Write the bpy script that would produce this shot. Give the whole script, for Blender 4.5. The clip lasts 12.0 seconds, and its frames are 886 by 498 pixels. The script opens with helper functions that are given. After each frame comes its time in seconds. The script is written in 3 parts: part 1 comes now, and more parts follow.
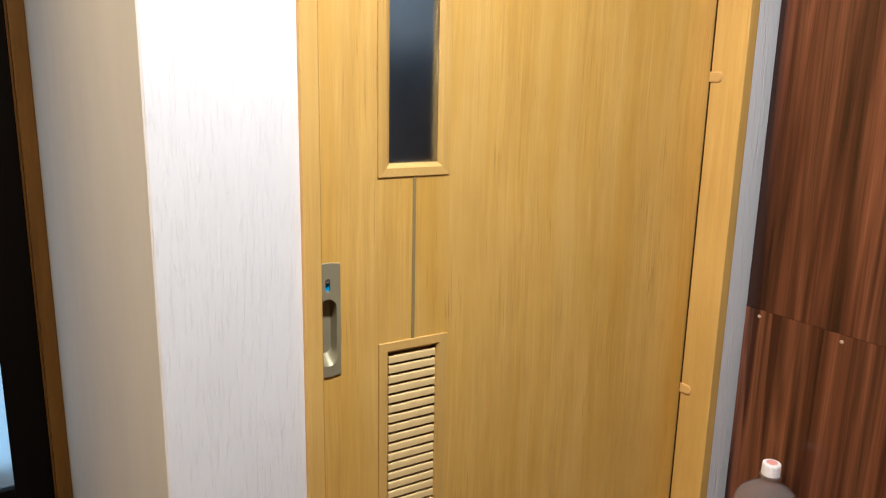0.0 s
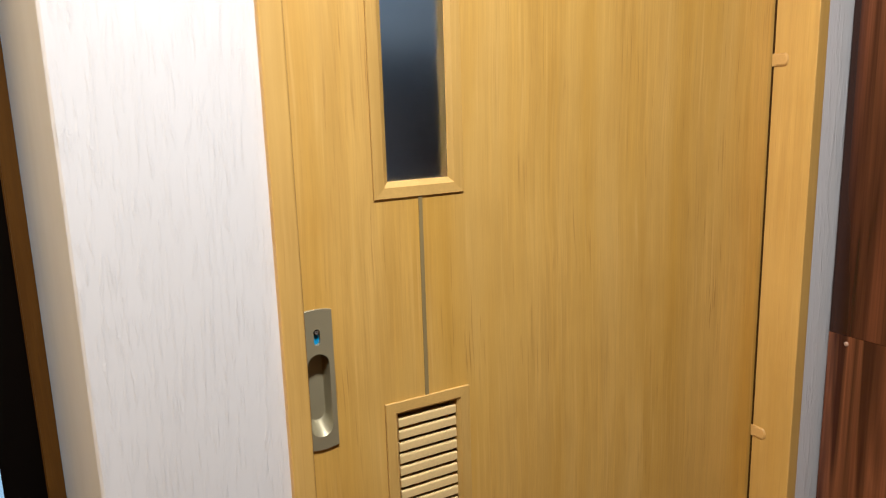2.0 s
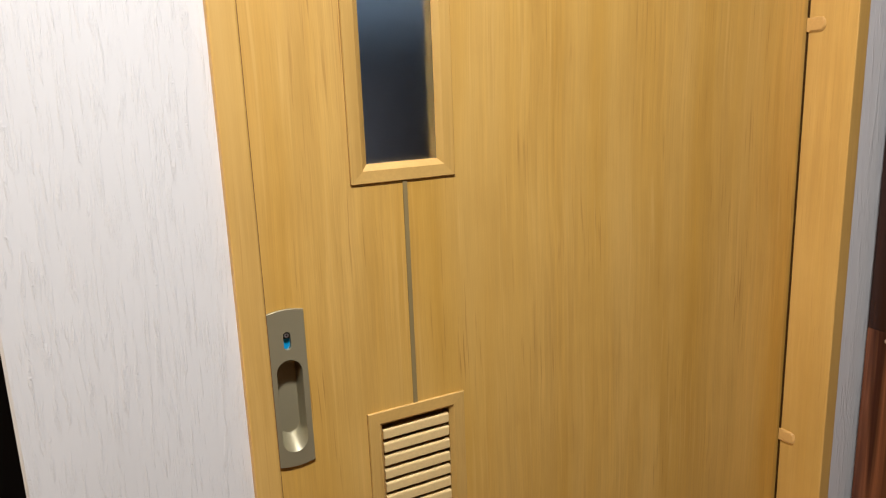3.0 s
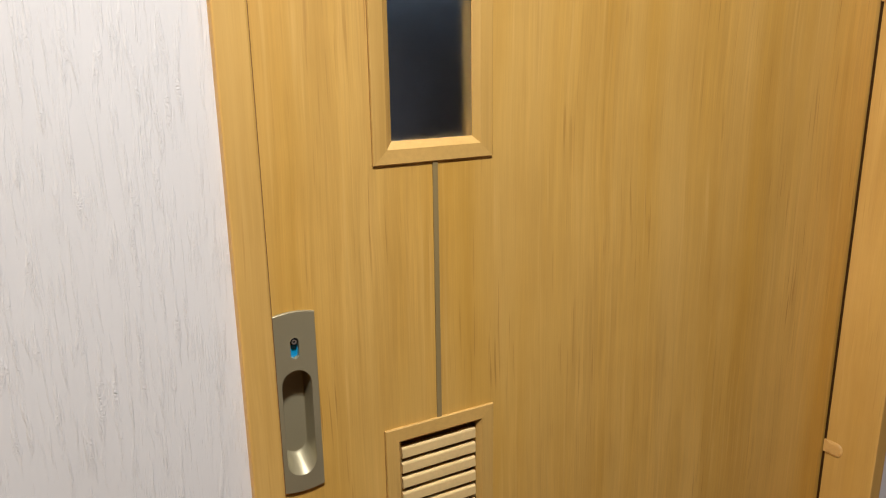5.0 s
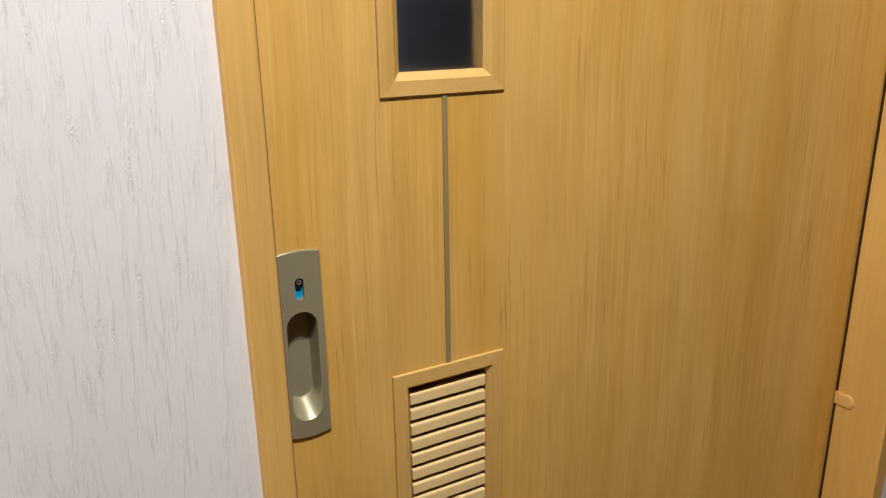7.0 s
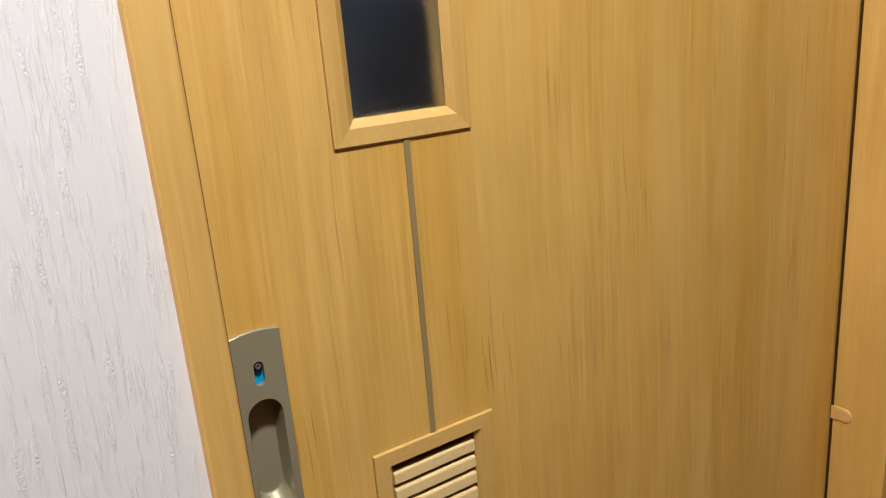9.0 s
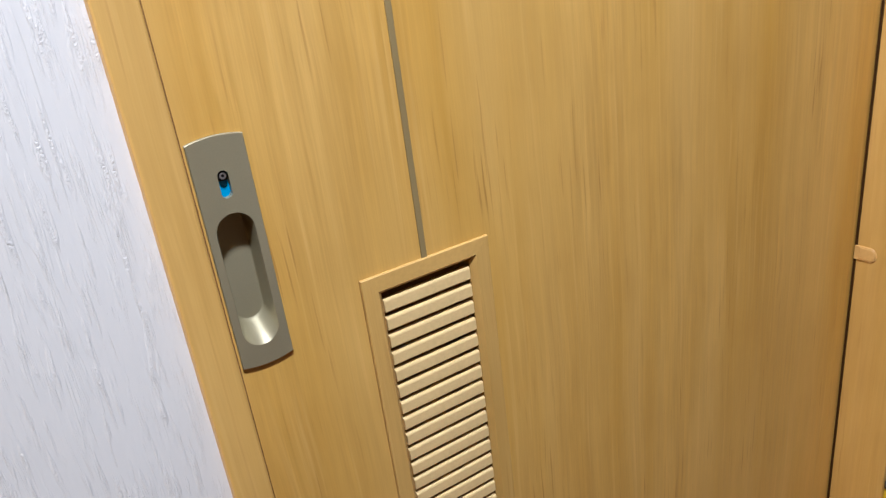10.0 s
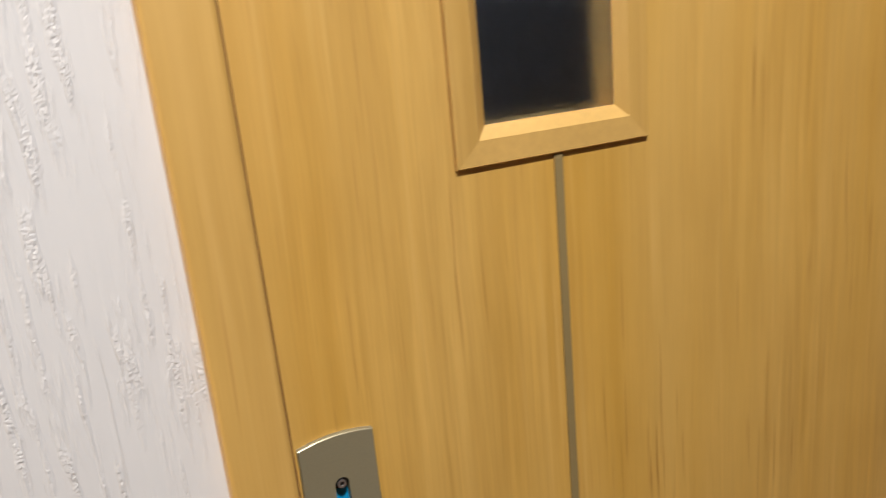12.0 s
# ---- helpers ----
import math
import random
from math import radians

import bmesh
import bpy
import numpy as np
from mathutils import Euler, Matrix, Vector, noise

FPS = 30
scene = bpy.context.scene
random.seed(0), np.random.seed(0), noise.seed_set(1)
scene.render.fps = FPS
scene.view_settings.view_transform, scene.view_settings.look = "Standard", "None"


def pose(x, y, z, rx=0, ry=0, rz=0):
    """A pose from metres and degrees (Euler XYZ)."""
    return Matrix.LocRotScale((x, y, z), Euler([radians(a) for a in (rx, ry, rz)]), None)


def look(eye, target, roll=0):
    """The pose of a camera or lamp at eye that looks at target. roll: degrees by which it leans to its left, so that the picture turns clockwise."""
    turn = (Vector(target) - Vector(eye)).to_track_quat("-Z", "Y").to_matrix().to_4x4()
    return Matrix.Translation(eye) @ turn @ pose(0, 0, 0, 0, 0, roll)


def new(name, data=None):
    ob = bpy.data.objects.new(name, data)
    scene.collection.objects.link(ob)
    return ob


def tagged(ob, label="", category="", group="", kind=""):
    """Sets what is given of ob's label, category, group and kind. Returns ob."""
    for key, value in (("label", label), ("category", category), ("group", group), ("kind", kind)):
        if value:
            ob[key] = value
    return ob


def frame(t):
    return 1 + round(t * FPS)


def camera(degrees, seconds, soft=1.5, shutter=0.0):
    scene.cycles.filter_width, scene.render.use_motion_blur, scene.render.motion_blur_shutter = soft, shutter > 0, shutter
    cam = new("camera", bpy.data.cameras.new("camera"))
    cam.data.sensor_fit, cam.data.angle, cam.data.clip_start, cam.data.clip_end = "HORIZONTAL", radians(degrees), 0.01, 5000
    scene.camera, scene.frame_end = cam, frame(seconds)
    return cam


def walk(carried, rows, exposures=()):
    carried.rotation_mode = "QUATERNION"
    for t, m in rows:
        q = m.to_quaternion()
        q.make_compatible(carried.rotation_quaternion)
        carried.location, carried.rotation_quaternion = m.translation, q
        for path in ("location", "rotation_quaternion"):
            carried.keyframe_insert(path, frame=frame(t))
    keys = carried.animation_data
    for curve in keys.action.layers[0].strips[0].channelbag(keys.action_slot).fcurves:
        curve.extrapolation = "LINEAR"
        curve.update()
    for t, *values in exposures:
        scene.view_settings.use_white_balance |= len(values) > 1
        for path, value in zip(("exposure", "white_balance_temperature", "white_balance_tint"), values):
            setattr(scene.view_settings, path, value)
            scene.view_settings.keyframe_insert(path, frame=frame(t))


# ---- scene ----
cam = camera(61.66, 12.0, soft=1.1, shutter=0.3)
PATH = [
    (0, (-0.4088, -1.0338, 1.3142), (0.5133, 0.4606, 0.9186), 1.17),
    (0.5, (-0.4518, -1.0272, 1.3267), (0.4895, 0.4706, 0.9945), 0.76),
    (1, (-0.4662, -1.0055, 1.3219), (0.4772, 0.4953, 1.0097), 0.71),
    (1.5, (-0.3959, -0.9283, 1.3023), (0.5237, 0.5826, 0.9688), 0.33),
    (2, (-0.2718, -0.8463, 1.2911), (0.5930, 0.6902, 0.9290), -1.74),
    (2.5, (-0.2049, -0.8091, 1.2896), (0.6255, 0.7373, 0.8906), -2.82),
    (2.7, (-0.1956, -0.7961, 1.2835), (0.6245, 0.7565, 0.8873), -2.44),
    (4.3, (-0.1629, -0.6295, 1.2690), (0.6712, 0.8979, 0.8091), -0.87),
    (4.5, (-0.1699, -0.6329, 1.2671), (0.6663, 0.8956, 0.8150), -0.88),
    (5, (-0.1644, -0.6350, 1.2692), (0.6652, 0.8934, 0.8047), -0.88),
    (5.5, (-0.1546, -0.6337, 1.2649), (0.6714, 0.8927, 0.7876), -0.98),
    (6, (-0.1514, -0.6340, 1.2509), (0.6701, 0.8906, 0.7606), -1.12),
    (6.5, (-0.1528, -0.6265, 1.2437), (0.6642, 0.8923, 0.7283), -1.04),
    (7, (-0.1648, -0.6122, 1.2344), (0.6568, 0.8964, 0.6967), -0.97),
    (7.2, (-0.1634, -0.5975, 1.2308), (0.6753, 0.8985, 0.6845), -1.01),
    (8.8, (-0.1372, -0.5426, 1.2532), (0.7787, 0.9137, 0.7235), -4.90),
    (9, (-0.1355, -0.5336, 1.2470), (0.7846, 0.9299, 0.7453), -4.72),
    (9.2, (-0.1257, -0.5222, 1.2217), (0.7839, 0.9388, 0.6943), -5.00),
    (9.5, (-0.0968, -0.5388, 1.1724), (0.7834, 0.9070, 0.5600), -7.04),
    (9.7, (-0.0851, -0.5306, 1.1491), (0.7727, 0.9004, 0.4733), -7.72),
    (10, (-0.1053, -0.5209, 1.1542), (0.7142, 0.9122, 0.4368), -7.54),
    (10.2, (-0.1031, -0.5127, 1.1472), (0.6986, 0.9227, 0.4146), -7.34),
    (10.5, (-0.1017, -0.5151, 1.1378), (0.7135, 0.9334, 0.4471), -8.61),
    (10.8, (-0.0933, -0.4940, 1.1903), (0.6838, 0.9834, 0.5169), -7.23),
    (11, (-0.0973, -0.4816, 1.2263), (0.6755, 1.0336, 0.6373), -7.26),
    (11.2, (-0.0833, -0.4649, 1.2494), (0.6935, 1.0757, 0.7363), -7.98),
    (11.5, (-0.0528, -0.4317, 1.2451), (0.7304, 1.1238, 0.7902), -9.64),
    (11.7, (-0.0594, -0.3926, 1.2380), (0.7416, 1.1562, 0.7914), -8.86),
    (11.8, (-0.0604, -0.3773, 1.2407), (0.7191, 1.1767, 0.7744), -7.96),
    (12, (-0.0720, -0.3470, 1.2364), (0.6777, 1.2116, 0.7378), -5.54),
]
EXPOSURES = [(0.0, 0.27, 6200, 10), (0.5, 0.20, 6480, 10), (1.5, 0.15, 6420, 10), (2.5, 0.06, 6400, 10), (4.5, -0.05, 6550, 10), (5.5, -0.07, 6600, 10), (7.0, -0.01, 6450, 10), (9.0, 0.01, 6330, 10),
             (9.5, 0.18, 6100, 10), (10.0, 0.29, 5600, 10), (10.5, 0.28, 5800, 10), (11.0, 0.11, 6180, 10), (11.5, 0.03, 6350, 10), (12.0, -0.10, 6550, 10)]
walk(cam, [(t, look(eye, target, roll)) for t, eye, target, roll in PATH], EXPOSURES)

# ---- world, lights, exposure ----
world = bpy.data.worlds.new("world")
scene.world = world
world.use_nodes = True
wn = world.node_tree.nodes
sky = wn.new("ShaderNodeTexSky")
sky.sky_type, sky.sun_disc = "NISHITA", False
sky.sun_elevation, sky.sun_rotation = radians(35), radians(120)
world.node_tree.links.new(sky.outputs[0], wn["Background"].inputs[0])
wn["Background"].inputs[1].default_value = 0.06


def area_lamp(name, m, power, size, color, size_y=None, shape="DISK"):
    data = bpy.data.lights.new(name, "AREA")
    data.energy, data.color, data.shape, data.size = power, color, shape, size
    if size_y:
        data.size_y = size_y
    ob = new(name, data)
    ob.matrix_world = m
    return ob


LAMP = (-0.09, -0.79, 2.335)
# Unseen warm fill lamp, added to brighten the side passage wall.
HALL_FILL = (-1.15, -0.22, 2.335)
area_lamp("ceiling_lamp_light", look(LAMP, (LAMP[0], LAMP[1], 0)), 43.3, 0.14, (1.0, 0.982, 0.985))
area_lamp("hall_lamp_light", look(HALL_FILL, (HALL_FILL[0], HALL_FILL[1], 0)), 25.0, 0.17, (1.0, 0.76, 0.47))
area_lamp("door_daylight", look((-0.75, 1.54, 0.85), (-0.75, 0.0, 0.85)), 0.9, 0.75, (0.60, 0.79, 1.0), 1.6, "RECTANGLE")


# ---- materials ----
class Nodes:
    """A small helper to wire one material."""

    def __init__(self, name, rough=0.5, metal=0.0):
        self.m = bpy.data.materials.new(name)
        self.m.use_nodes = True
        self.t = self.m.node_tree
        self.b = self.t.nodes["Principled BSDF"]
        self.b.inputs["Roughness"].default_value = rough
        self.b.inputs["Metallic"].default_value = metal
        self.co = self.t.nodes.new("ShaderNodeTexCoord").outputs["Object"]

    def n(self, kind, **inputs):
        node = self.t.nodes.new(kind)
        for key, v in inputs.items():
            self.put(node.inputs[key.replace("_", " ")], v)
        return node

    def put(self, socket, v):
        if hasattr(v, "links"):
            self.t.links.new(v, socket)
        else:
            socket.default_value = v

    def map(self, sx, sy, sz, co=None):
        node = self.n("ShaderNodeMapping", Vector=co or self.co)
        node.inputs["Scale"].default_value = (sx, sy, sz)
        return node.outputs[0]

    def noise(self, co, scale=1.0, detail=3.0, rough=0.55, warp=0.0):
        return self.n("ShaderNodeTexNoise", Vector=co, Scale=scale, Detail=detail, Roughness=rough, Distortion=warp).outputs[0]

    def ramp(self, fac, *stops):
        node = self.n("ShaderNodeValToRGB", Fac=fac)
        el = node.color_ramp.elements
        while len(el) < len(stops):
            el.new(0.5)
        for e, (p, c) in zip(el, stops):
            e.position = p
            e.color = (*c, 1) if isinstance(c, tuple) else (c, c, c, 1)
        return node.outputs[0]

    def mix(self, fac, a, b, how="MIX"):
        node = self.t.nodes.new("ShaderNodeMix")
        node.data_type, node.blend_type = "RGBA", how
        self.put(node.inputs[0], fac)
        for i, v in ((6, a), (7, b)):
            self.put(node.inputs[i], (*v, 1) if isinstance(v, tuple) else v)
        return node.outputs[2]

    def math(self, op, a, b=0.0):
        node = self.t.nodes.new("ShaderNodeMath")
        node.operation = op
        self.put(node.inputs[0], a)
        self.put(node.inputs[1], b)
        return node.outputs[0]

    def bump(self, height, strength=0.3, distance=0.001):
        node = self.n("ShaderNodeBump", Strength=strength, Distance=distance, Height=height)
        self.t.links.new(node.outputs[0], self.b.inputs["Normal"])

    def base(self, v):
        self.put(self.b.inputs["Base Color"], (*v, 1) if isinstance(v, tuple) else v)

    def rough(self, v):
        self.put(self.b.inputs["Roughness"], v)


def veneer(name, light, dark, pore, rough=0.4, axis="z", bands=16.0, sheen=0.45, grain=1.0):
    """Straight-grained wood veneer; the grain runs along the axis and wanders a little."""
    k = Nodes(name, rough)
    info = k.t.nodes.new("ShaderNodeObjectInfo")
    drift = k.noise(k.map(3, 3, 2.2), 1, 2, 0.5)
    sway = k.math("MULTIPLY_ADD", drift, 0.022)
    k.put(sway.node.inputs[2], k.math("MULTIPLY", info.outputs["Random"], 3.0))
    move = k.n("ShaderNodeVectorMath")
    k.put(move.inputs[0], k.co)
    k.put(move.inputs[1], k.n("ShaderNodeCombineXYZ", X=sway if axis == "z" else 0.0, Z=sway if axis == "x" else 0.0).outputs[0])
    k.co = move.outputs[0]
    along = lambda across, length: k.map(across, across, length) if axis == "z" else k.map(length, across, across)
    broad = k.noise(along(bands, 0.9), 1, 3, 0.55, 0.3)
    mid = k.noise(along(50, 2.2), 1, 4, 0.62, 0.8)
    fine = k.noise(along(230, 6.0), 1, 4, 0.68, 0.2)
    hair = k.noise(along(760, 16.0), 1, 2, 0.6)
    col = k.mix(k.ramp(broad, (0.34, 0.0), (0.66, 1.0)), dark, light)
    blotch = k.noise(along(9, 5.0), 1, 4, 0.6)
    col = k.mix(0.5, col, k.ramp(blotch, (0.32, (0.88, 0.85, 0.78)), (0.68, (1.10, 1.11, 1.14))), "MULTIPLY")
    calm = k.ramp(k.noise(along(8, 1.6), 1, 3, 0.6), (0.40, 0.45), (0.60, 1.25))
    col = k.mix(k.math("MULTIPLY", calm, 0.36 * grain), col, k.ramp(mid, (0.30, (0.76, 0.71, 0.62)), (0.70, (1.16, 1.17, 1.2))), "MULTIPLY")
    col = k.mix(k.math("MULTIPLY", calm, 0.33 * grain), col, k.ramp(fine, (0.28, (0.70, 0.64, 0.52)), (0.72, (1.2, 1.2, 1.22))), "MULTIPLY")
    col = k.mix(0.12 * grain, col, k.ramp(hair, (0.30, (0.66, 0.60, 0.48)), (0.55, (1.0, 1.0, 1.0)), (0.72, (1.2, 1.2, 1.2))), "MULTIPLY")
    pale = k.ramp(k.noise(along(150, 3.4), 1, 2, 0.5, 0.2), (0.60, 0.0), (0.72, 1.0))
    col = k.mix(k.math("MULTIPLY", pale, 0.30 * grain), col, tuple(min(1.0, c * f) for c, f in zip(light, (1.16, 1.2, 1.45))))
    streak = k.noise(along(300, 8.0), 1, 2, 0.5, 0.15)
    patch = k.noise(along(13, 3.4), 1, 3, 0.6)
    mask = k.math("MULTIPLY", k.ramp(streak, (0.60, 0.0), (0.71, 1.0)), k.ramp(patch, (0.47, 0.04), (0.63, 0.60 * grain)))
    col = k.mix(mask, col, pore)
    tone = k.math("MULTIPLY_ADD", info.outputs["Random"], 0.08)
    tone.node.inputs[2].default_value = 0.96
    col = k.mix(1.0, col, k.n("ShaderNodeCombineColor", Red=tone, Green=tone, Blue=tone).outputs[0], "MULTIPLY")
    k.base(col)
    k.rough(k.ramp(fine, (0.3, rough - 0.05), (0.7, rough + 0.08)))
    k.b.inputs["Specular IOR Level"].default_value = sheen
    k.bump(k.math("ADD", fine, hair), 0.12, 0.0004)
    return k.m


def plain(name, color, rough=0.5, metal=0.0, grain=300.0, amount=0.08, relief=0.06):
    """Paint, plastic or metal with a little speckle and a slow tint."""
    k = Nodes(name, rough, metal)
    a, b = k.noise(k.map(grain, grain, grain), 1, 3), k.noise(k.map(9, 9, 9), 1, 3)
    both = k.math("ADD", k.math("MULTIPLY", a, 0.5), k.math("MULTIPLY", b, 0.5))
    k.base(k.mix(k.ramp(both, (0.35, 0.0), (0.65, 1.0)), tuple(c * (1 - amount) for c in color), tuple(min(1, c * (1 + amount)) for c in color)))
    k.rough(k.ramp(b, (0.3, max(0.03, rough - 0.05)), (0.7, rough + 0.05)))
    k.bump(a, relief, 0.0003)
    return k.m


OAK = veneer("light_oak_veneer", (0.594, 0.370, 0.098), (0.522, 0.294, 0.048), (0.25, 0.100, 0.012), 0.48, sheen=0.9, bands=11)
OAK_TRIM = veneer("light_oak_trim", (0.560, 0.350, 0.100), (0.515, 0.310, 0.074), (0.32, 0.155, 0.030), 0.50, bands=30, sheen=0.7, grain=0.7)
AMBER = veneer("amber_brown_wood", (0.22, 0.108, 0.020), (0.17, 0.080, 0.014), (0.09, 0.04, 0.01), 0.5)
OAK_SLAT = plain("pale_oak_slat", (0.65, 0.475, 0.215), 0.5, 0, 260, 0.07)
OAK_RAIL = plain("light_oak_rail", (0.560, 0.345, 0.100), 0.5, 0, 240, 0.07)


def rosewood():
    k = Nodes("red_brown_woodgrain", 0.27)
    info = k.t.nodes.new("ShaderNodeObjectInfo")
    off = k.n("ShaderNodeCombineXYZ", Y=k.math("MULTIPLY", info.outputs["Random"], 7.0), Z=info.outputs["Random"]).outputs[0]
    add = k.n("ShaderNodeVectorMath")
    k.put(add.inputs[0], k.co)
    k.put(add.inputs[1], off)
    k.co = add.outputs[0]
    broad = k.noise(k.map(11, 11, 0.45), 1, 3, 0.5, 0.9)
    mid = k.noise(k.map(34, 34, 0.9), 1, 4, 0.6, 0.5)
    fine = k.noise(k.map(240, 240, 4), 1, 3, 0.6)
    col = k.ramp(broad, (0.36, (0.020, 0.006, 0.003)), (0.45, (0.072, 0.022, 0.010)), (0.55, (0.135, 0.047, 0.021)), (0.63, (0.034, 0.010, 0.005)))
    col = k.mix(0.85, col, k.ramp(mid, (0.34, 0.45), (0.50, 1.05), (0.66, 1.6)), "MULTIPLY")
    col = k.mix(0.55, col, k.ramp(fine, (0.3, 0.55), (0.7, 1.35)), "MULTIPLY")
    k.base(col)
    k.bump(fine, 0.1, 0.0003)
    return k.m


ROSEWOOD = rosewood()


def wallpaper():
    """White wall covering, embossed like trowelled plaster with upright strokes and crumbs."""
    k = Nodes("white_embossed_wallpaper", 0.78)
    strokes = k.noise(k.map(150, 150, 12), 1, 4, 0.6, 0.35)
    ridge = k.ramp(k.noise(k.map(120, 120, 8), 1, 3, 0.55, 0.5), (0.465, 0.0), (0.50, 1.0), (0.535, 0.0))
    some = k.ramp(k.noise(k.map(55, 55, 16), 1, 2, 0.5), (0.48, 0.0), (0.62, 1.0))
    crumbs = k.noise(k.map(760, 760, 640), 1, 2, 0.65, 0.3)
    where = k.ramp(k.noise(k.map(210, 210, 20), 1, 3, 0.6, 0.3), (0.52, 0.0), (0.68, 1.0))
    h = k.math("ADD", k.math("MULTIPLY", strokes, 0.30), k.math("MULTIPLY", k.math("MULTIPLY", ridge, some), 0.20))
    h = k.math("ADD", h, k.math("MULTIPLY", k.math("MULTIPLY", crumbs, where), 0.85))
    k.bump(h, 0.62, 0.0020)
    dirt = k.noise(k.map(6, 6, 3), 1, 3, 0.6)
    k.base(k.mix(k.ramp(dirt, (0.35, 0.0), (0.7, 1.0)), (0.615, 0.609, 0.605), (0.588, 0.579, 0.572)))
    return k.m


WALLPAPER = wallpaper()
# Dark grey paints the gloom of the unlit room onto its walls.
CLOSETWALL = plain("shade_grey_wall", (0.16, 0.16, 0.17), 0.8, 0, 120, 0.06, 0.3)
# Beige made up for unseen hall walls, to cut and warm bounced light.
HALLWALL = plain("beige_bounce_wall", (0.40, 0.33, 0.24), 0.8, 0, 120, 0.06, 0.3)


CHAMPAGNE = plain("champagne_metal", (0.315, 0.280, 0.175), 0.45, 0.45, 900, 0.05, 0.12)
STRIP = plain("grey_bronze_inlay", (0.262, 0.194, 0.082), 0.5, 0.1, 700, 0.05)
CYAN = plain("blue_indicator", (0.0, 0.24, 0.50), 0.35)
# Dark brown that paints shade into narrow gaps and recesses.
GAP_SHADE = plain("dark_brown_gap_shade", (0.24, 0.112, 0.022), 0.8)
GROOVE_SHADE = plain("brown_groove_shade", (0.15, 0.066, 0.013), 0.8)
# Near-black brown for the shade between leaf and right post.
DEEP_SHADE = plain("black_brown_shade", (0.045, 0.022, 0.007), 0.9)
DEEP_SHADE.node_tree.nodes["Principled BSDF"].inputs["Specular IOR Level"].default_value = 0.05
BLACK = plain("black_plastic", (0.012, 0.011, 0.011), 0.4)
STEEL = plain("bright_steel", (0.62, 0.60, 0.57), 0.28, 0.9)
CLIP = plain("beige_plastic", (0.56, 0.34, 0.115), 0.34)
CEILING = plain("white_ceiling_paper", (0.80, 0.79, 0.76), 0.8, 0, 200, 0.03, 0.2)
BRONZE = plain("dark_bronze_aluminium", (0.006, 0.005, 0.006), 0.6, 0.0)
BRONZE.node_tree.nodes["Principled BSDF"].inputs["Specular IOR Level"].default_value = 0.12
DARKWOOD = plain("dark_brown_board", (0.060, 0.030, 0.017), 0.38, 0, 160, 0.2)
CAPWHITE = plain("white_cap_plastic", (0.80, 0.76, 0.75), 0.35)
CAPRED = plain("red_cap_print", (0.68, 0.30, 0.26), 0.4)
SCREWCAP = plain("screw_cover", (0.50, 0.34, 0.26), 0.22, 0.3)
YELLOW = plain("yellow_can_paint", (0.74, 0.58, 0.03), 0.3)
GREYCAP = plain("grey_gloss_plastic", (0.12, 0.13, 0.14), 0.2)
CARD = plain("brown_cardboard", (0.36, 0.23, 0.12), 0.8, 0, 220, 0.1)
LAMPSHADE = plain("white_lamp_housing", (0.8, 0.8, 0.78), 0.5)
FLOORWOOD = veneer("brown_floor_boards", (0.13, 0.066, 0.028), (0.09, 0.044, 0.018), (0.10, 0.045, 0.015), 0.35, "x", 9)
TILE = plain("grey_entrance_tile", (0.22, 0.21, 0.20), 0.6, 0, 80, 0.12)


def glass(name, color, rough, ior=1.45):
    k = Nodes(name, rough)
    k.base(color)
    k.b.inputs["Transmission Weight"].default_value = 1.0
    k.b.inputs["IOR"].default_value = ior
    k.bump(k.noise(k.map(260, 260, 260), 1, 2), 0.12 if rough > 0.1 else 0.02, 0.0005)
    return k.m


FROSTED = glass("frosted_glass", (0.54, 0.58, 0.68), 0.36, 1.35)
FROST_CLEAR = glass("frosted_entrance_glass", (0.93, 0.97, 1.0), 0.25)
PET = glass("clear_pet", (0.94, 0.93, 0.93), 0.18, 1.20)
PET.node_tree.nodes["Principled BSDF"].inputs["Transmission Weight"].default_value = 0.93


def glow(name, color, strength):
    k = Nodes(name)
    k.base((0.0, 0.0, 0.0))
    k.put(k.b.inputs["Emission Color"], (*color, 1))
    k.b.inputs["Emission Strength"].default_value = strength
    return k.m


OUTSIDE = glow("pale_daylight", (0.40, 0.66, 0.90), 0.85)
DIFFUSER = glow("lamp_diffuser", (1.0, 0.93, 0.84), 3.0)


# ---- mesh helpers ----
def mesh(name, bm, material):
    me = bpy.data.meshes.new(name)
    bmesh.ops.recalc_face_normals(bm, faces=bm.faces)
    bm.to_mesh(me)
    bm.free()
    me.materials.append(material)
    return me


def solid(name, bm, material, label="", category="", kind="", group=""):
    return tagged(new(name, mesh(name, bm, material)), label, category, group, kind)


def thing(name, base, label, category, kind="", group=""):
    ob = new(name)
    ob.location = base
    ob.empty_display_size = 0.05
    return tagged(ob, label, category, group, kind)


def part(name, bm, material, parent, label="", offset=(0, 0, 0), me=None):
    """One mesh under a thing or part, its points given in world metres (plus offset)."""
    ob = new(name, me or mesh(name, bm, material))
    ob.parent = parent
    root = Vector((0, 0, 0))
    p = parent
    while p:
        root += p.location
        p = p.parent
    ob.location = Vector(offset) - root
    return tagged(ob, label)


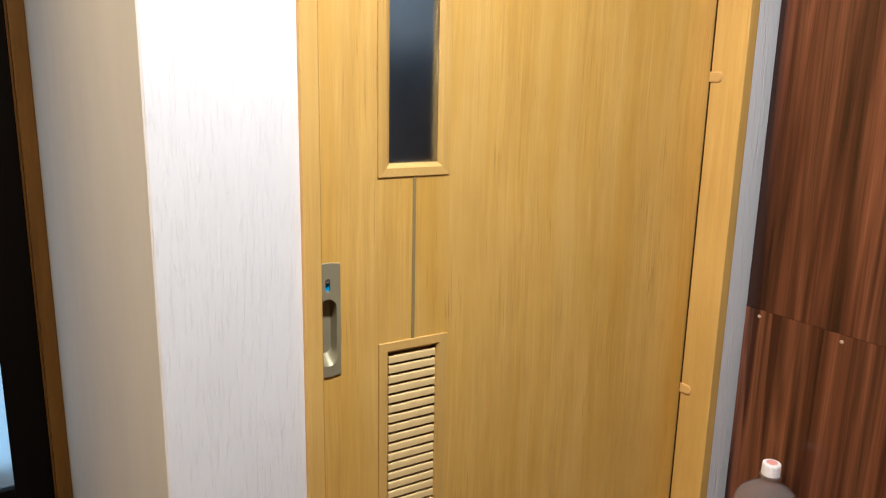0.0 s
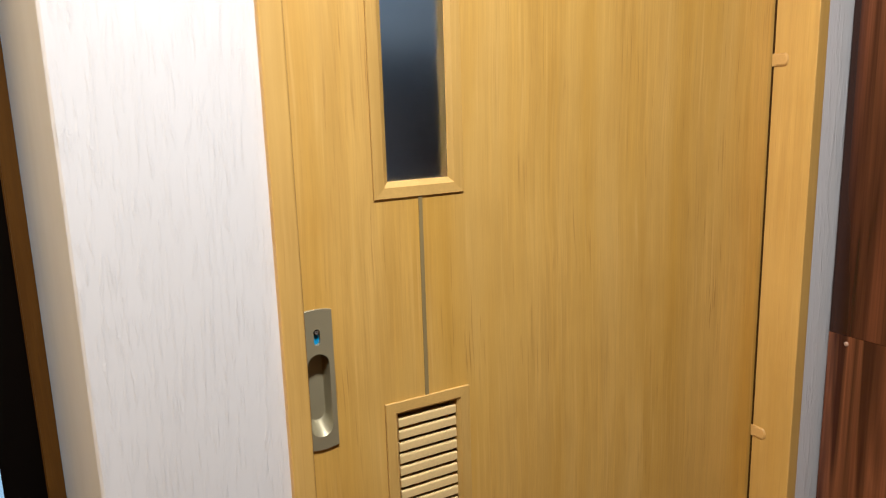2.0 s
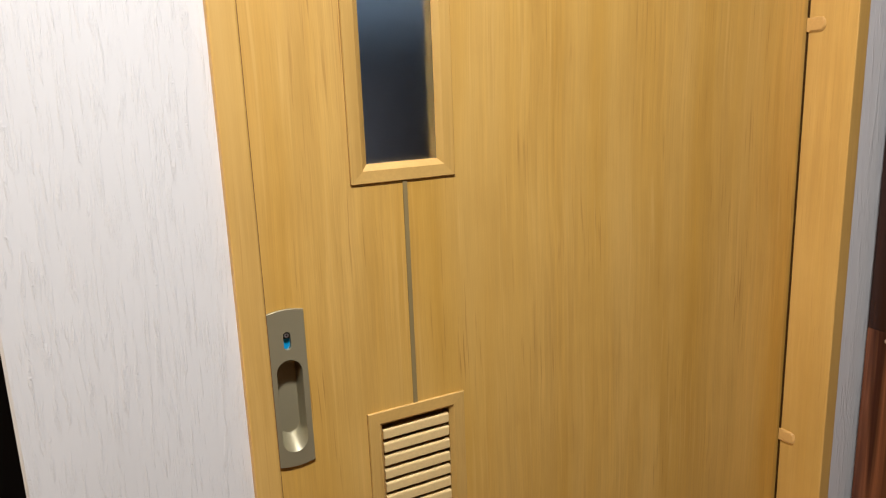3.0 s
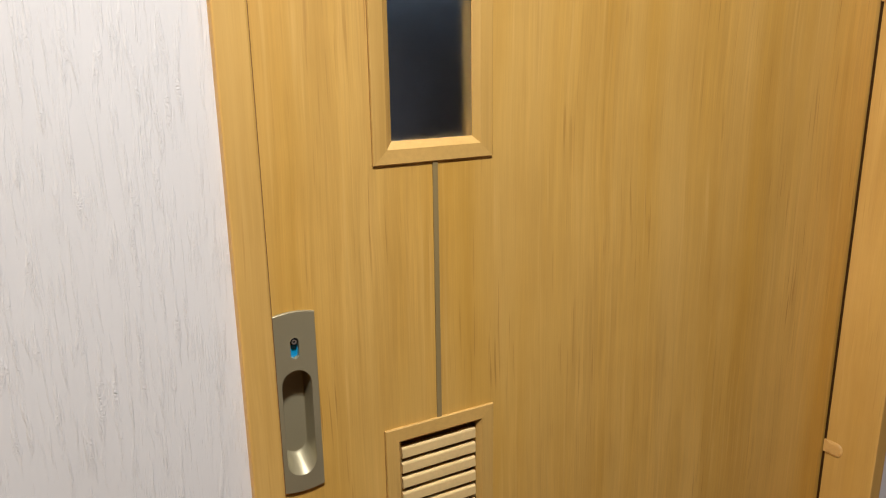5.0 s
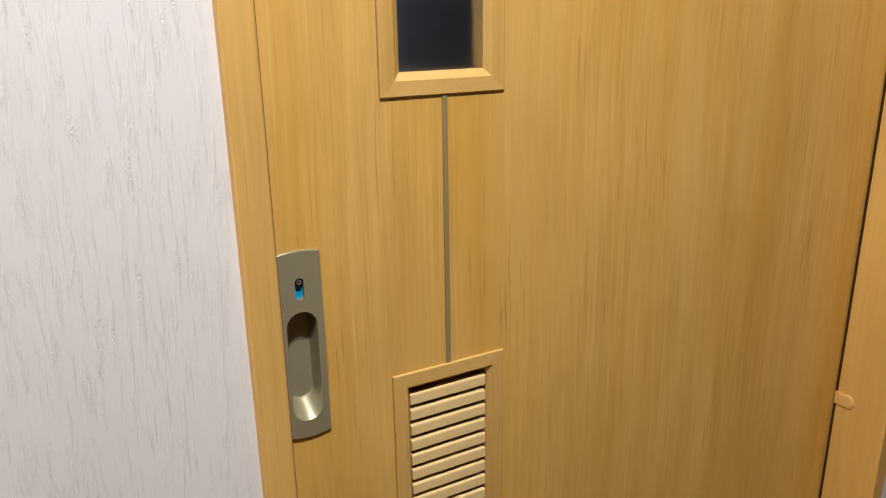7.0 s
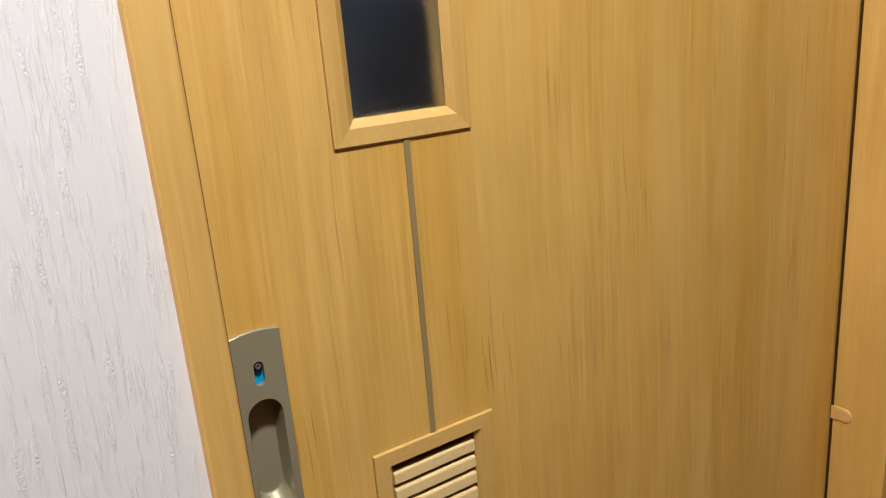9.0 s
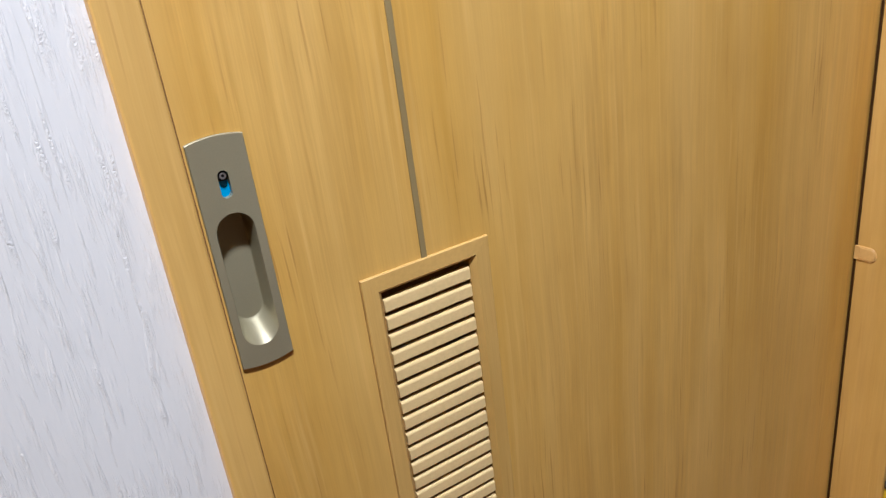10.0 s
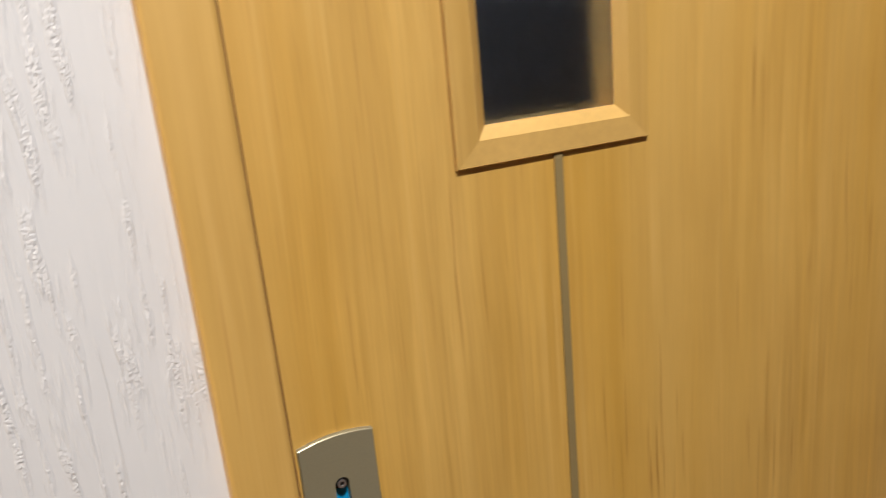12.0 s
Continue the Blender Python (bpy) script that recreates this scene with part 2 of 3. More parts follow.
def box(bm, x0, x1, y0, y1, z0, z1, bevel=0.0, seg=2):
    m = Matrix.LocRotScale(((x0 + x1) / 2, (y0 + y1) / 2, (z0 + z1) / 2), None, (x1 - x0, y1 - y0, z1 - z0))
    vs = bmesh.ops.create_cube(bm, size=1.0, matrix=m)["verts"]
    if bevel:
        es = {e for v in vs for e in v.link_edges}
        bmesh.ops.bevel(bm, geom=list(es), offset=bevel, segments=seg, profile=0.6, affect="EDGES")
    return bm


def boxed(*a, **k):
    return box(bmesh.new(), *a, **k)


def prism(bm, outline, z0, z1):
    lo = [bm.verts.new((x, y, z0)) for x, y in outline]
    hi = [bm.verts.new((x, y, z1)) for x, y in outline]
    n = len(outline)
    bm.faces.new(lo)
    bm.faces.new(hi)
    for i in range(n):
        bm.faces.new((lo[i], lo[(i + 1) % n], hi[(i + 1) % n], hi[i]))
    return bm


def loft(bm, rings, close=True, cap_first=False, cap_last=False):
    made = [[bm.verts.new(p) for p in r] for r in rings]
    for a, b in zip(made, made[1:]):
        n = len(a)
        for i in range(n if close else n - 1):
            bm.faces.new((a[i], a[(i + 1) % n], b[(i + 1) % n], b[i]))
    if cap_first:
        bm.faces.new(made[0])
    if cap_last:
        bm.faces.new(made[-1])
    return bm


def smooth(ob):
    for p in ob.data.polygons:
        p.use_smooth = True
    return ob


def lathe(bm, profile, cx, cy, seg=40, z0=0.0):
    rings = [[(cx + r * math.cos(2 * math.pi * i / seg), cy + r * math.sin(2 * math.pi * i / seg), z0 + z) for i in range(seg)] for r, z in profile]
    return loft(bm, rings, True, True, True)


def holed_plate(bm, xs, zs, holes, y0, y1):
    """A board on a grid of cuts, with cells left out as openings and walls round them."""
    def there(i, j):
        return 0 <= i < len(xs) - 1 and 0 <= j < len(zs) - 1 and (i, j) not in holes
    vert = {}
    def v(i, j, y):
        if (i, j, y) not in vert:
            vert[i, j, y] = bm.verts.new((xs[i], y, zs[j]))
        return vert[i, j, y]
    for i in range(len(xs) - 1):
        for j in range(len(zs) - 1):
            if not there(i, j):
                continue
            for y in (y0, y1):
                bm.faces.new((v(i, j, y), v(i + 1, j, y), v(i + 1, j + 1, y), v(i, j + 1, y)))
            for di, dj, a, b in ((-1, 0, (i, j), (i, j + 1)), (1, 0, (i + 1, j), (i + 1, j + 1)), (0, -1, (i, j), (i + 1, j)), (0, 1, (i, j + 1), (i + 1, j + 1))):
                if not there(i + di, j + dj):
                    bm.faces.new((v(*a, y0), v(*b, y0), v(*b, y1), v(*a, y1)))
    return bm


# ---- the setting ----
CEIL = 2.40
WALL_Y = -0.061
CORNER_X = -0.2415
END_Y = 1.55

rim = [(CORNER_X + 0.003, WALL_Y), (-0.040, WALL_Y), (-0.040, 0.060), (-0.126, 0.060), (-0.126, 1.67), (-0.2740, 1.67), (-0.2740, END_Y - 0.048), (CORNER_X, WALL_Y + 0.003)]
solid("wall_north", prism(bmesh.new(), rim, -0.24, CEIL), WALLPAPER, "white embossed wallpaper wall with a sharp outer corner", "wall", "structure")
solid("wall_over_door", boxed(-0.040, 0.885, WALL_Y, 0.060, 2.031, CEIL), WALLPAPER, "white wallpaper wall above the sliding door", "wall", "structure")
right = boxed(0.8765, 1.50, -0.0785, -0.0052, 0, CEIL)
box(right, 0.877, 1.50, 0.046, 0.060, 0, CEIL)
solid("wall_pocket", right, WALLPAPER, "white wallpaper wall that hides the door pocket", "wall", "structure")
# Three unseen walls; their beige limits the bounce on the door.
solid("wall_east", boxed(1.50, 1.62, -4.40, 0.060, -0.24, CEIL), HALLWALL, "unseen beige wall behind the cabinet", "wall", "structure")
solid("wall_south", boxed(-2.40, 1.50, -4.52, -4.40, -0.24, CEIL), HALLWALL, "unseen beige wall closing the hall", "wall", "structure")
solid("wall_west", boxed(-2.52, -2.40, -4.52, 1.67, -0.24, CEIL), HALLWALL, "unseen beige wall along the hall", "wall", "structure")
end = boxed(-2.40, -1.24, END_Y, 1.67, -0.24, CEIL)
box(end, -1.24, -0.2745, END_Y, 1.67, 2.00, CEIL)
solid("wall_end", end, WALLPAPER, "white wall round the entrance door", "wall", "structure")
# Unseen walls, coloured dark; the opening is added to let sky tint the glass.
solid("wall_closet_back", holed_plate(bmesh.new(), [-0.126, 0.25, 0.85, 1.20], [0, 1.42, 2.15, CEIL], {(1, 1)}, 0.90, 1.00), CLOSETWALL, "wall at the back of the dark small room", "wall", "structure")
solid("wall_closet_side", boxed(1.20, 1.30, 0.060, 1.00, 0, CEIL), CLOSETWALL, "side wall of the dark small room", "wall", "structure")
solid("ceiling", boxed(-2.52, 1.62, -4.52, 1.67, CEIL, CEIL + 0.08), CEILING, "white papered ceiling", "ceiling", "structure")
solid("floor", boxed(-2.40, 1.50, -4.40, 0.90, -0.24, 0.0), FLOORWOOD, "brown wooden floor of the hall", "floor", "structure")
solid("entrance_floor", boxed(-2.40, CORNER_X, 0.90, 2.20, -0.30, -0.241), TILE, "grey tiled entrance floor a step down", "floor", "structure")
solid("backdrop", boxed(-2.6, 1.2, 3.3, 3.32, -1.0, 3.2), OUTSIDE, "pale blue daylight outside the glazed door", "backdrop", "structure")

# door frame of the sliding door: two posts and a head, with eased edges
frame_ob = thing("door_frame", (0.42, -0.02, 0), "light oak veneer frame round the sliding door", "door frame", "structure")
post = bmesh.new()
PL, PR, PF = -0.0433, -0.0168, -0.0725
prism(post, [(PL, 0.046), (PL, PF + 0.0016), (PL + 0.0005, PF + 0.0005), (PL + 0.0016, PF), (PR - 0.0022, PF), (PR - 0.0007, PF + 0.0006), (PR, PF + 0.0022), (PR, 0.046)], 0.0, 2.031)
part("left_post", post, OAK_TRIM, frame_ob)
# The groove's back is dark brown to paint the shade inside it.
part("groove_back", boxed(-0.0172, -0.0036, 0.0160, 0.0440, 0.0, 2.0), GAP_SHADE, frame_ob, "back of the closing groove, coloured as its shade")
# Added strip paints the groove's shade as a dark line on the post.
part("seal", boxed(-0.0172, -0.0159, -0.0690, -0.0660, 0.004, 2.0), GROOVE_SHADE, frame_ob, "thin brown strip painting the dark line of the groove")
part("right_post", boxed(0.8523, 0.8770, -0.0830, -0.0045, 0.0, 2.031, 0.0016), OAK_TRIM, frame_ob)
# Added dark strip paints the shaded gap where the leaf passes the post.
part("brush_seal", boxed(0.8520, 0.8526, -0.0050, -0.0014, 0.006, 2.0), DEEP_SHADE, frame_ob, "thin dark strip standing for the shaded gap at the post")
part("head", boxed(-0.0172, 0.8530, -0.0720, 0.046, 2.002, 2.031, 0.0022), OAK_RAIL, frame_ob)
part("threshold", boxed(-0.0172, 0.8530, -0.060, 0.046, 0.0, 0.006, 0.001), OAK_RAIL, frame_ob)

# ---- the sliding door ----
door = thing("door_1", (0.42, 0.016, 0.008), "closed light oak veneer sliding door with slim frosted window and louvre", "sliding door", "structure")
X_EDGE, X_END = -0.0032, 0.93
WX0, WX1, WZ0, WZ1 = 0.1068, 0.2378, 1.1660, 1.865
LX0, LX1, LZ0, LZ1 = 0.1086, 0.2392, 0.350, 0.8926
HX0, HX1, HZ0, HZ1 = -0.0008, 0.0412, 0.8538, 1.0396
RIM, LRIM = 0.0215, 0.0195
xs = [X_EDGE, 0.004, 0.0370, WX0 + RIM - 0.005, WX1 - RIM + 0.006, X_END]
zs = [0.008, LZ0 + LRIM - 0.004, 0.866, LZ1 - LRIM + 0.004, 1.017, WZ0 + RIM - 0.005, WZ1 - RIM + 0.005, 1.998]
zs.sort()
holes = {(1, 2), (1, 3), (3, 1), (3, 2), (3, 5)}
part("leaf", holed_plate(bmesh.new(), xs, zs, holes, 0.0, 0.026), OAK, door)


def rect(x0, x1, z0, z1, y):
    return [(x0, y, z0), (x1, y, z0), (x1, y, z1), (x0, y, z1)]


def moulding(x0, x1, z0, z1, flat, bevel, proud, depth, rebate=0.0):
    """Four mitred lengths: a flat face, then a bevel down to the opening."""
    steps = [(0.0, 0.0005), (0.0, -proud + 0.0008), (0.0008, -proud), (flat, -proud), (flat + bevel, 0.003), (flat + bevel - rebate, 0.0045), (flat + bevel - rebate, depth)]
    rings = [rect(x0 + d, x1 - d, z0 + d, z1 - d, y) for d, y in steps]
    for s in range(4):
        bm = bmesh.new()
        loft(bm, [[r[s], r[(s + 1) % 4]] for r in rings], close=False)
        yield ("bottom_bead", "right_bead", "top_bead", "left_bead")[s], bm, OAK_RAIL if s in (0, 2) else OAK_TRIM


window = part("window_frame", boxed(WX0 + RIM, WX1 - RIM, 0.010, 0.011, WZ1 - RIM - 0.0005, WZ1 - RIM), OAK_RAIL, door, "slim bevelled oak window moulding")
for name, bm, mat in moulding(WX0, WX1, WZ0, WZ1, 0.0142, 0.0073, 0.0026, 0.025, 0.0026):
    part(name, bm, mat, window)
pane = part("glass_pane", boxed(WX0 + RIM - 0.0015, WX1 - RIM + 0.0015, 0.0036, 0.0064, WZ0 + RIM - 0.0015, WZ1 - RIM + 0.0015), FROSTED, door, "dark frosted glass pane")
pane.visible_shadow = False

grille = part("louvre_frame", boxed(LX0 + LRIM, LX1 - LRIM, 0.029, 0.030, LZ0 + LRIM, LZ0 + LRIM + 0.002), OAK_RAIL, door, "bevelled oak louvre moulding")
for name, bm, mat in moulding(LX0, LX1, LZ0, LZ1, 0.0147, 0.0048, 0.0030, 0.030):
    part(name, bm, mat, grille)
# Dark strips paint a shadow line along each moulding's left edge.
part("edge_gap", boxed(WX0 - 0.0004, WX0 + 0.0002, -0.0002, 0.0008, WZ0, WZ1), GAP_SHADE, window, "thin dark strip painted as a shadow line beside the moulding")
part("edge_gap", boxed(LX0 - 0.0004, LX0 + 0.0002, -0.0002, 0.0008, LZ0, LZ1), GAP_SHADE, grille, "thin dark strip painted as a shadow line beside the moulding")
part("inlay_strip", boxed(0.1698, 0.1754, -0.0012, 0.004, LZ1 - 0.002, WZ0 + 0.002, 0.0005), STRIP, door, "grey bronze inlay strip")


def slat_mesh():
    """A louvre slat: flat upright face, broad bevel along its top edge, eased bottom edge."""
    bm = bmesh.new()
    h, t = 0.0063, 0.0034
    ring = [(-t + 0.0003, -h), (-t - 0.0002, -h + 0.0008), (-t, h - 0.0024), (-t + 0.0006, h - 0.0011), (-t + 0.0018, h - 0.0003), (-t + 0.0032, h), (t, h - 0.0006), (t, -h)]
    x0, x1 = LX0 + LRIM + 0.0004, LX1 - LRIM - 0.0016
    loft(bm, [[(x, y, z) for y, z in ring] for x in (x0, x1)], True, True, True)
    return mesh("slat", bm, OAK_SLAT)


SLAT = slat_mesh()
# Added board, coloured as the shade between the slats.
part("louvre_backing", boxed(LX0 + LRIM - 0.0005, LX1 - LRIM + 0.0005, 0.0220, 0.0250, LZ0 + LRIM, LZ1 - LRIM + 0.0005), GAP_SHADE, grille)
SLAT_PITCH = 0.0178
for i in range(29):
    z = 0.8604 - i * SLAT_PITCH
    if z > LZ0 + LRIM + 0.006:
        part("slat", None, None, grille, "", (0, 0.0042, z), SLAT)


# recessed pull with a lock indicator
def stadium(x0, x1, z0, z1, y, n=12):
    r, cx = (x1 - x0) / 2, (x0 + x1) / 2
    top = [(cx + r * math.cos(math.pi * i / n), y, z1 - r + r * math.sin(math.pi * i / n)) for i in range(n + 1)]
    low = [(cx + r * math.cos(math.pi + math.pi * i / n), y, z0 + r + r * math.sin(math.pi + math.pi * i / n)) for i in range(n + 1)]
    return top + low


def plate_outline(inset, y, n=12):
    """The pull plate's edge: straight sides, bowed ends; as many points as the pull's opening has."""
    x0, x1, z0, z1, bow = HX0 + inset, HX1 - inset, HZ0 + inset, HZ1 - inset, 0.0027
    up = lambda s: bow * (1 - (2 * s - 1) ** 2)
    top = [(x1 + (x0 - x1) * i / n, y, z1 - bow + up(i / n)) for i in range(n + 1)]
    low = [(x0 + (x1 - x0) * i / n, y, z0 + bow - up(i / n)) for i in range(n + 1)]
    return top + low


PX0, PX1, PZ0, PZ1 = 0.0054, 0.0346, 0.8716, 0.9818
SX0, SX1, SZ0, SZ1 = 0.0162, 0.0242, 0.9932, 1.0142
pull = part("pull_plate", None, None, door, "champagne metal recessed pull", me=bpy.data.meshes.new("pull_plate"))
bm = bmesh.new()
FACE = -0.0032
outer = [bm.verts.new(p) for p in plate_outline(0.0005, FACE)]
edge_a = [bm.verts.new(p) for p in plate_outline(0.0, FACE + 0.0006)]
edge_b = [bm.verts.new(p) for p in plate_outline(0.0, 0.0004)]
n = len(outer)
for a, b in ((outer, edge_a), (edge_a, edge_b)):
    for i in range(n):
        bm.faces.new((a[i], a[(i + 1) % n], b[(i + 1) % n], b[i]))
hole = [bm.verts.new(p) for p in stadium(PX0, PX1, PZ0, PZ1, FACE)]
slot = [bm.verts.new(p) for p in stadium(SX0, SX1, SZ0, SZ1, FACE)]
rings_e = []
for ring in (outer, hole, slot):
    for i in range(len(ring)):
        e = bm.edges.get((ring[i], ring[(i + 1) % len(ring)])) or bm.edges.new((ring[i], ring[(i + 1) % len(ring)]))
        rings_e.append(e)
bmesh.ops.triangle_fill(bm, use_beauty=True, use_dissolve=False, edges=rings_e, normal=(0, -1, 0))
for ring, y in ((slot, 0.003),):
    back = [bm.verts.new((v.co.x, y, v.co.z)) for v in ring]
    for i in range(len(ring)):
        bm.faces.new((ring[i], ring[(i + 1) % n], back[(i + 1) % n], back[i]))
bmesh.ops.recalc_face_normals(bm, faces=bm.faces)
bm.to_mesh(pull.data)
bm.free()
pull.data.materials.append(CHAMPAGNE)
cup = bmesh.new()
loft(cup, [stadium(PX0, PX1, PZ0, PZ1, FACE), stadium(PX0 + 0.0004, PX1 - 0.0004, PZ0 + 0.0007, PZ1 - 0.0004, FACE + 0.0007),
           stadium(PX0 + 0.0012, PX1 - 0.0012, PZ0 + 0.0075, PZ1 - 0.0008, 0.0060), stadium(PX0 + 0.0026, PX1 - 0.0026, PZ0 + 0.0150, PZ1 - 0.0014, 0.0162)], True, False, False)
smooth(part("finger_cup", cup, CHAMPAGNE, pull, "deep rounded finger recess"))
floor_cup = bmesh.new()
loft(floor_cup, [stadium(PX0 + 0.0024, PX1 - 0.0024, PZ0 + 0.0148, PZ1 - 0.0012, 0.0160), stadium(PX0 + 0.0034, PX1 - 0.0034, PZ0 + 0.0160, PZ1 - 0.0022, 0.0168)], True, False, True)
part("cup_floor", floor_cup, CHAMPAGNE, pull)
flag = boxed(SX0 - 0.001, SX1 + 0.001, 0.0022, 0.0028, SZ0 - 0.001, SZ0 + 0.0120)
part("indicator", flag, CYAN, pull, "blue unlocked indicator")
part("indicator_dark", boxed(SX0 - 0.001, SX1 + 0.001, 0.0022, 0.0028, SZ0 + 0.0121, SZ1 + 0.001), BLACK, pull, "black slot behind the spindle")


def pin(bm, cx, cz, prof, seg=20):
    rings = [[(cx + r * math.cos(2 * math.pi * i / seg), y, cz + r * math.sin(2 * math.pi * i / seg)) for i in range(seg)] for r, y in prof]
    return loft(bm, rings, True, False, True)


part("spindle", pin(bmesh.new(), 0.0202, 1.0100, [(0.0032, 0.0021), (0.0032, -0.0016), (0.0028, -0.0022), (0.0022, -0.0022)]), BLACK, pull, "black lock spindle")
part("spindle_ring", pin(bmesh.new(), 0.0202, 1.0100, [(0.0024, -0.0020), (0.0024, -0.0027), (0.0013, -0.0027), (0.0011, -0.0018)]), STEEL, pull, "bright steel coin slot ring")


# small plastic buffers on the right post
def buffer_clip(z):
    ob = thing("door_buffer", (0.8523, -0.016, z), "small beige plastic buffer stuck on the oak door post", "door buffer", group="buffers on the door post")
    pad = bmesh.new()
    rings = []
    for x, inset in ((0.8526, 0.0), (0.8512, 0.0), (0.8504, 0.0006), (0.8503, 0.0013), (0.8509, 0.0016), (0.8501, 0.0022), (0.8497, 0.0034)):
        r, h = 0.0085 - inset, 0.0108 - inset
        ring = [(x, -0.0244 - r * math.sin(a), z + h * math.cos(a)) for a in [math.pi * i / 12 for i in range(13)]]
        rings.append(ring + [(x, -0.0098, z - h), (x, -0.0098, z + h)])
    loft(pad, rings, True, True, True)
    part("pad", pad, CLIP, ob)
    part("tab", boxed(0.8500, 0.8526, -0.0096, -0.0022, z - 0.0104, z + 0.0104, 0.0008), CLIP, ob)
    return ob


buffer_clip(0.6658)
buffer_clip(1.3345)

# ---- the entrance door at the end of the side passage ----
entry_frame = thing("door_frame_entrance", (-0.75, END_Y, -0.24), "amber brown wooden frame round the entrance door", "door frame", "structure")
part("right_post", boxed(-0.3180, -0.2745, END_Y - 0.050, 1.66, -0.24, 2.0, 0.003), AMBER, entry_frame)
part("stop_bead", boxed(-0.3240, -0.3182, END_Y + 0.010, 1.66, -0.24, 1.95, 0.001), AMBER, entry_frame)
part("left_post", boxed(-1.24, -1.19, END_Y - 0.050, 1.66, -0.24, 2.0, 0.003), AMBER, entry_frame)
part("head", boxed(-1.19, -0.3182, END_Y - 0.050, 1.66, 1.95, 2.0, 0.003), AMBER, entry_frame)
entry = thing("door_2", (-0.75, 1.60, -0.24), "dark bronze entrance door with pale frosted panes", "entrance door", "structure")
GX0, GX1 = -1.06, -0.437
part("right_stile", boxed(GX1, -0.3245, 1.580, 1.620, -0.238, 1.948, 0.002), BRONZE, entry)
part("left_stile", boxed(-1.189, GX0, 1.580, 1.620, -0.238, 1.948, 0.002), BRONZE, entry)
part("bottom_rail", boxed(GX0, GX1, 1.582, 1.618, -0.238, -0.027, 0.002), BRONZE, entry)
part("middle_rail", boxed(GX0, GX1, 1.582, 1.618, 0.458, 0.474, 0.002), BRONZE, entry)
part("top_rail", boxed(GX0, GX1, 1.582, 1.618, 1.83, 1.948, 0.002), BRONZE, entry)
for z0, z1 in ((-0.027, 0.458), (0.474, 1.83)):
    p = part("glass_pane", boxed(GX0 - 0.004, GX1 + 0.004, 1.598, 1.603, z0 - 0.004, z1 + 0.004), FROST_CLEAR, entry, "pale frosted glass pane")
    p.visible_shadow = False

# ---- the red-brown cabinet ----
CX, CY0, CY1 = 0.929, -0.630, -0.090
cab = thing("tall_cabinet", (1.15, -0.37, 0), "glossy red-brown woodgrain cabinet of stacked units with screw covers", "cabinet")
part("lower_side", boxed(CX, CX + 0.018, CY0, CY1, 0.0, 0.8656, 0.0005), ROSEWOOD, cab)
part("upper_side", boxed(CX + 0.0006, CX + 0.0186, CY0, CY1, 0.8660, 1.534, 0.0005), ROSEWOOD, cab)
part("far_side", boxed(1.36, 1.378, CY0, CY1, 0.0, 1.534, 0.001), ROSEWOOD, cab)
part("back_panel", boxed(CX + 0.02, 1.359, CY1 - 0.012, CY1 - 0.004, 0.01, 1.53), DARKWOOD, cab)
for z0, z1 in ((0.004, 0.862), (0.868, 1.530)):
    part("cabinet_door", boxed(CX + 0.021, 1.358, CY0 - 0.001, CY0 + 0.018, z0, z1, 0.001), ROSEWOOD, cab)
part("dark_top", boxed(CX - 0.004, 1.384, CY0 - 0.004, CY1 + 0.002, 1.535, 1.5415, 0.001), DARKWOOD, cab, "dark brown top board")
for y in (-0.1232, -0.3002, -0.585):
    cap = bmesh.new()
    rings = [[(CX + dx, y + r * math.cos(2 * math.pi * i / 16), 0.8515 + r * math.sin(2 * math.pi * i / 16)) for i in range(16)] for dx, r in ((0.0004, 0.0040), (-0.0010, 0.0038), (-0.0018, 0.0024))]
    loft(cap, rings, True, False, True)
    smooth(part("screw_cover", cap, SCREWCAP, cab, "small shiny screw cover"))
bag = boxed(CX - 0.003, 1.30, CY0 + 0.02, -0.125, 1.542, 1.78, 0.016, 4)
solid("storage_box", bag, BLACK, "black rounded storage box on the cabinet", "box")

# ---- bottle and can beside the cabinet ----
BX, BY, BZ = 0.860, -0.236, 0.219
solid("cardboard_box", boxed(0.770, 0.926, -0.36, -0.078, 0.0, BZ - 0.001, 0.003), CARD, "plain brown cardboard box on the floor", "box")
bottle = thing("plastic_bottle", (BX, BY, BZ), "clear empty plastic bottle with a white cap", "bottle")
prof = [(0.052, 0.0), (0.060, 0.006), (0.062, 0.02), (0.062, 0.10), (0.0595, 0.106), (0.062, 0.112), (0.064, 0.24), (0.0635, 0.270), (0.060, 0.290), (0.051, 0.306), (0.036, 0.319), (0.022, 0.327), (0.0165, 0.334), (0.0160, 0.341), (0.0205, 0.343), (0.0205, 0.346), (0.0155, 0.347), (0.0155, 0.366)]
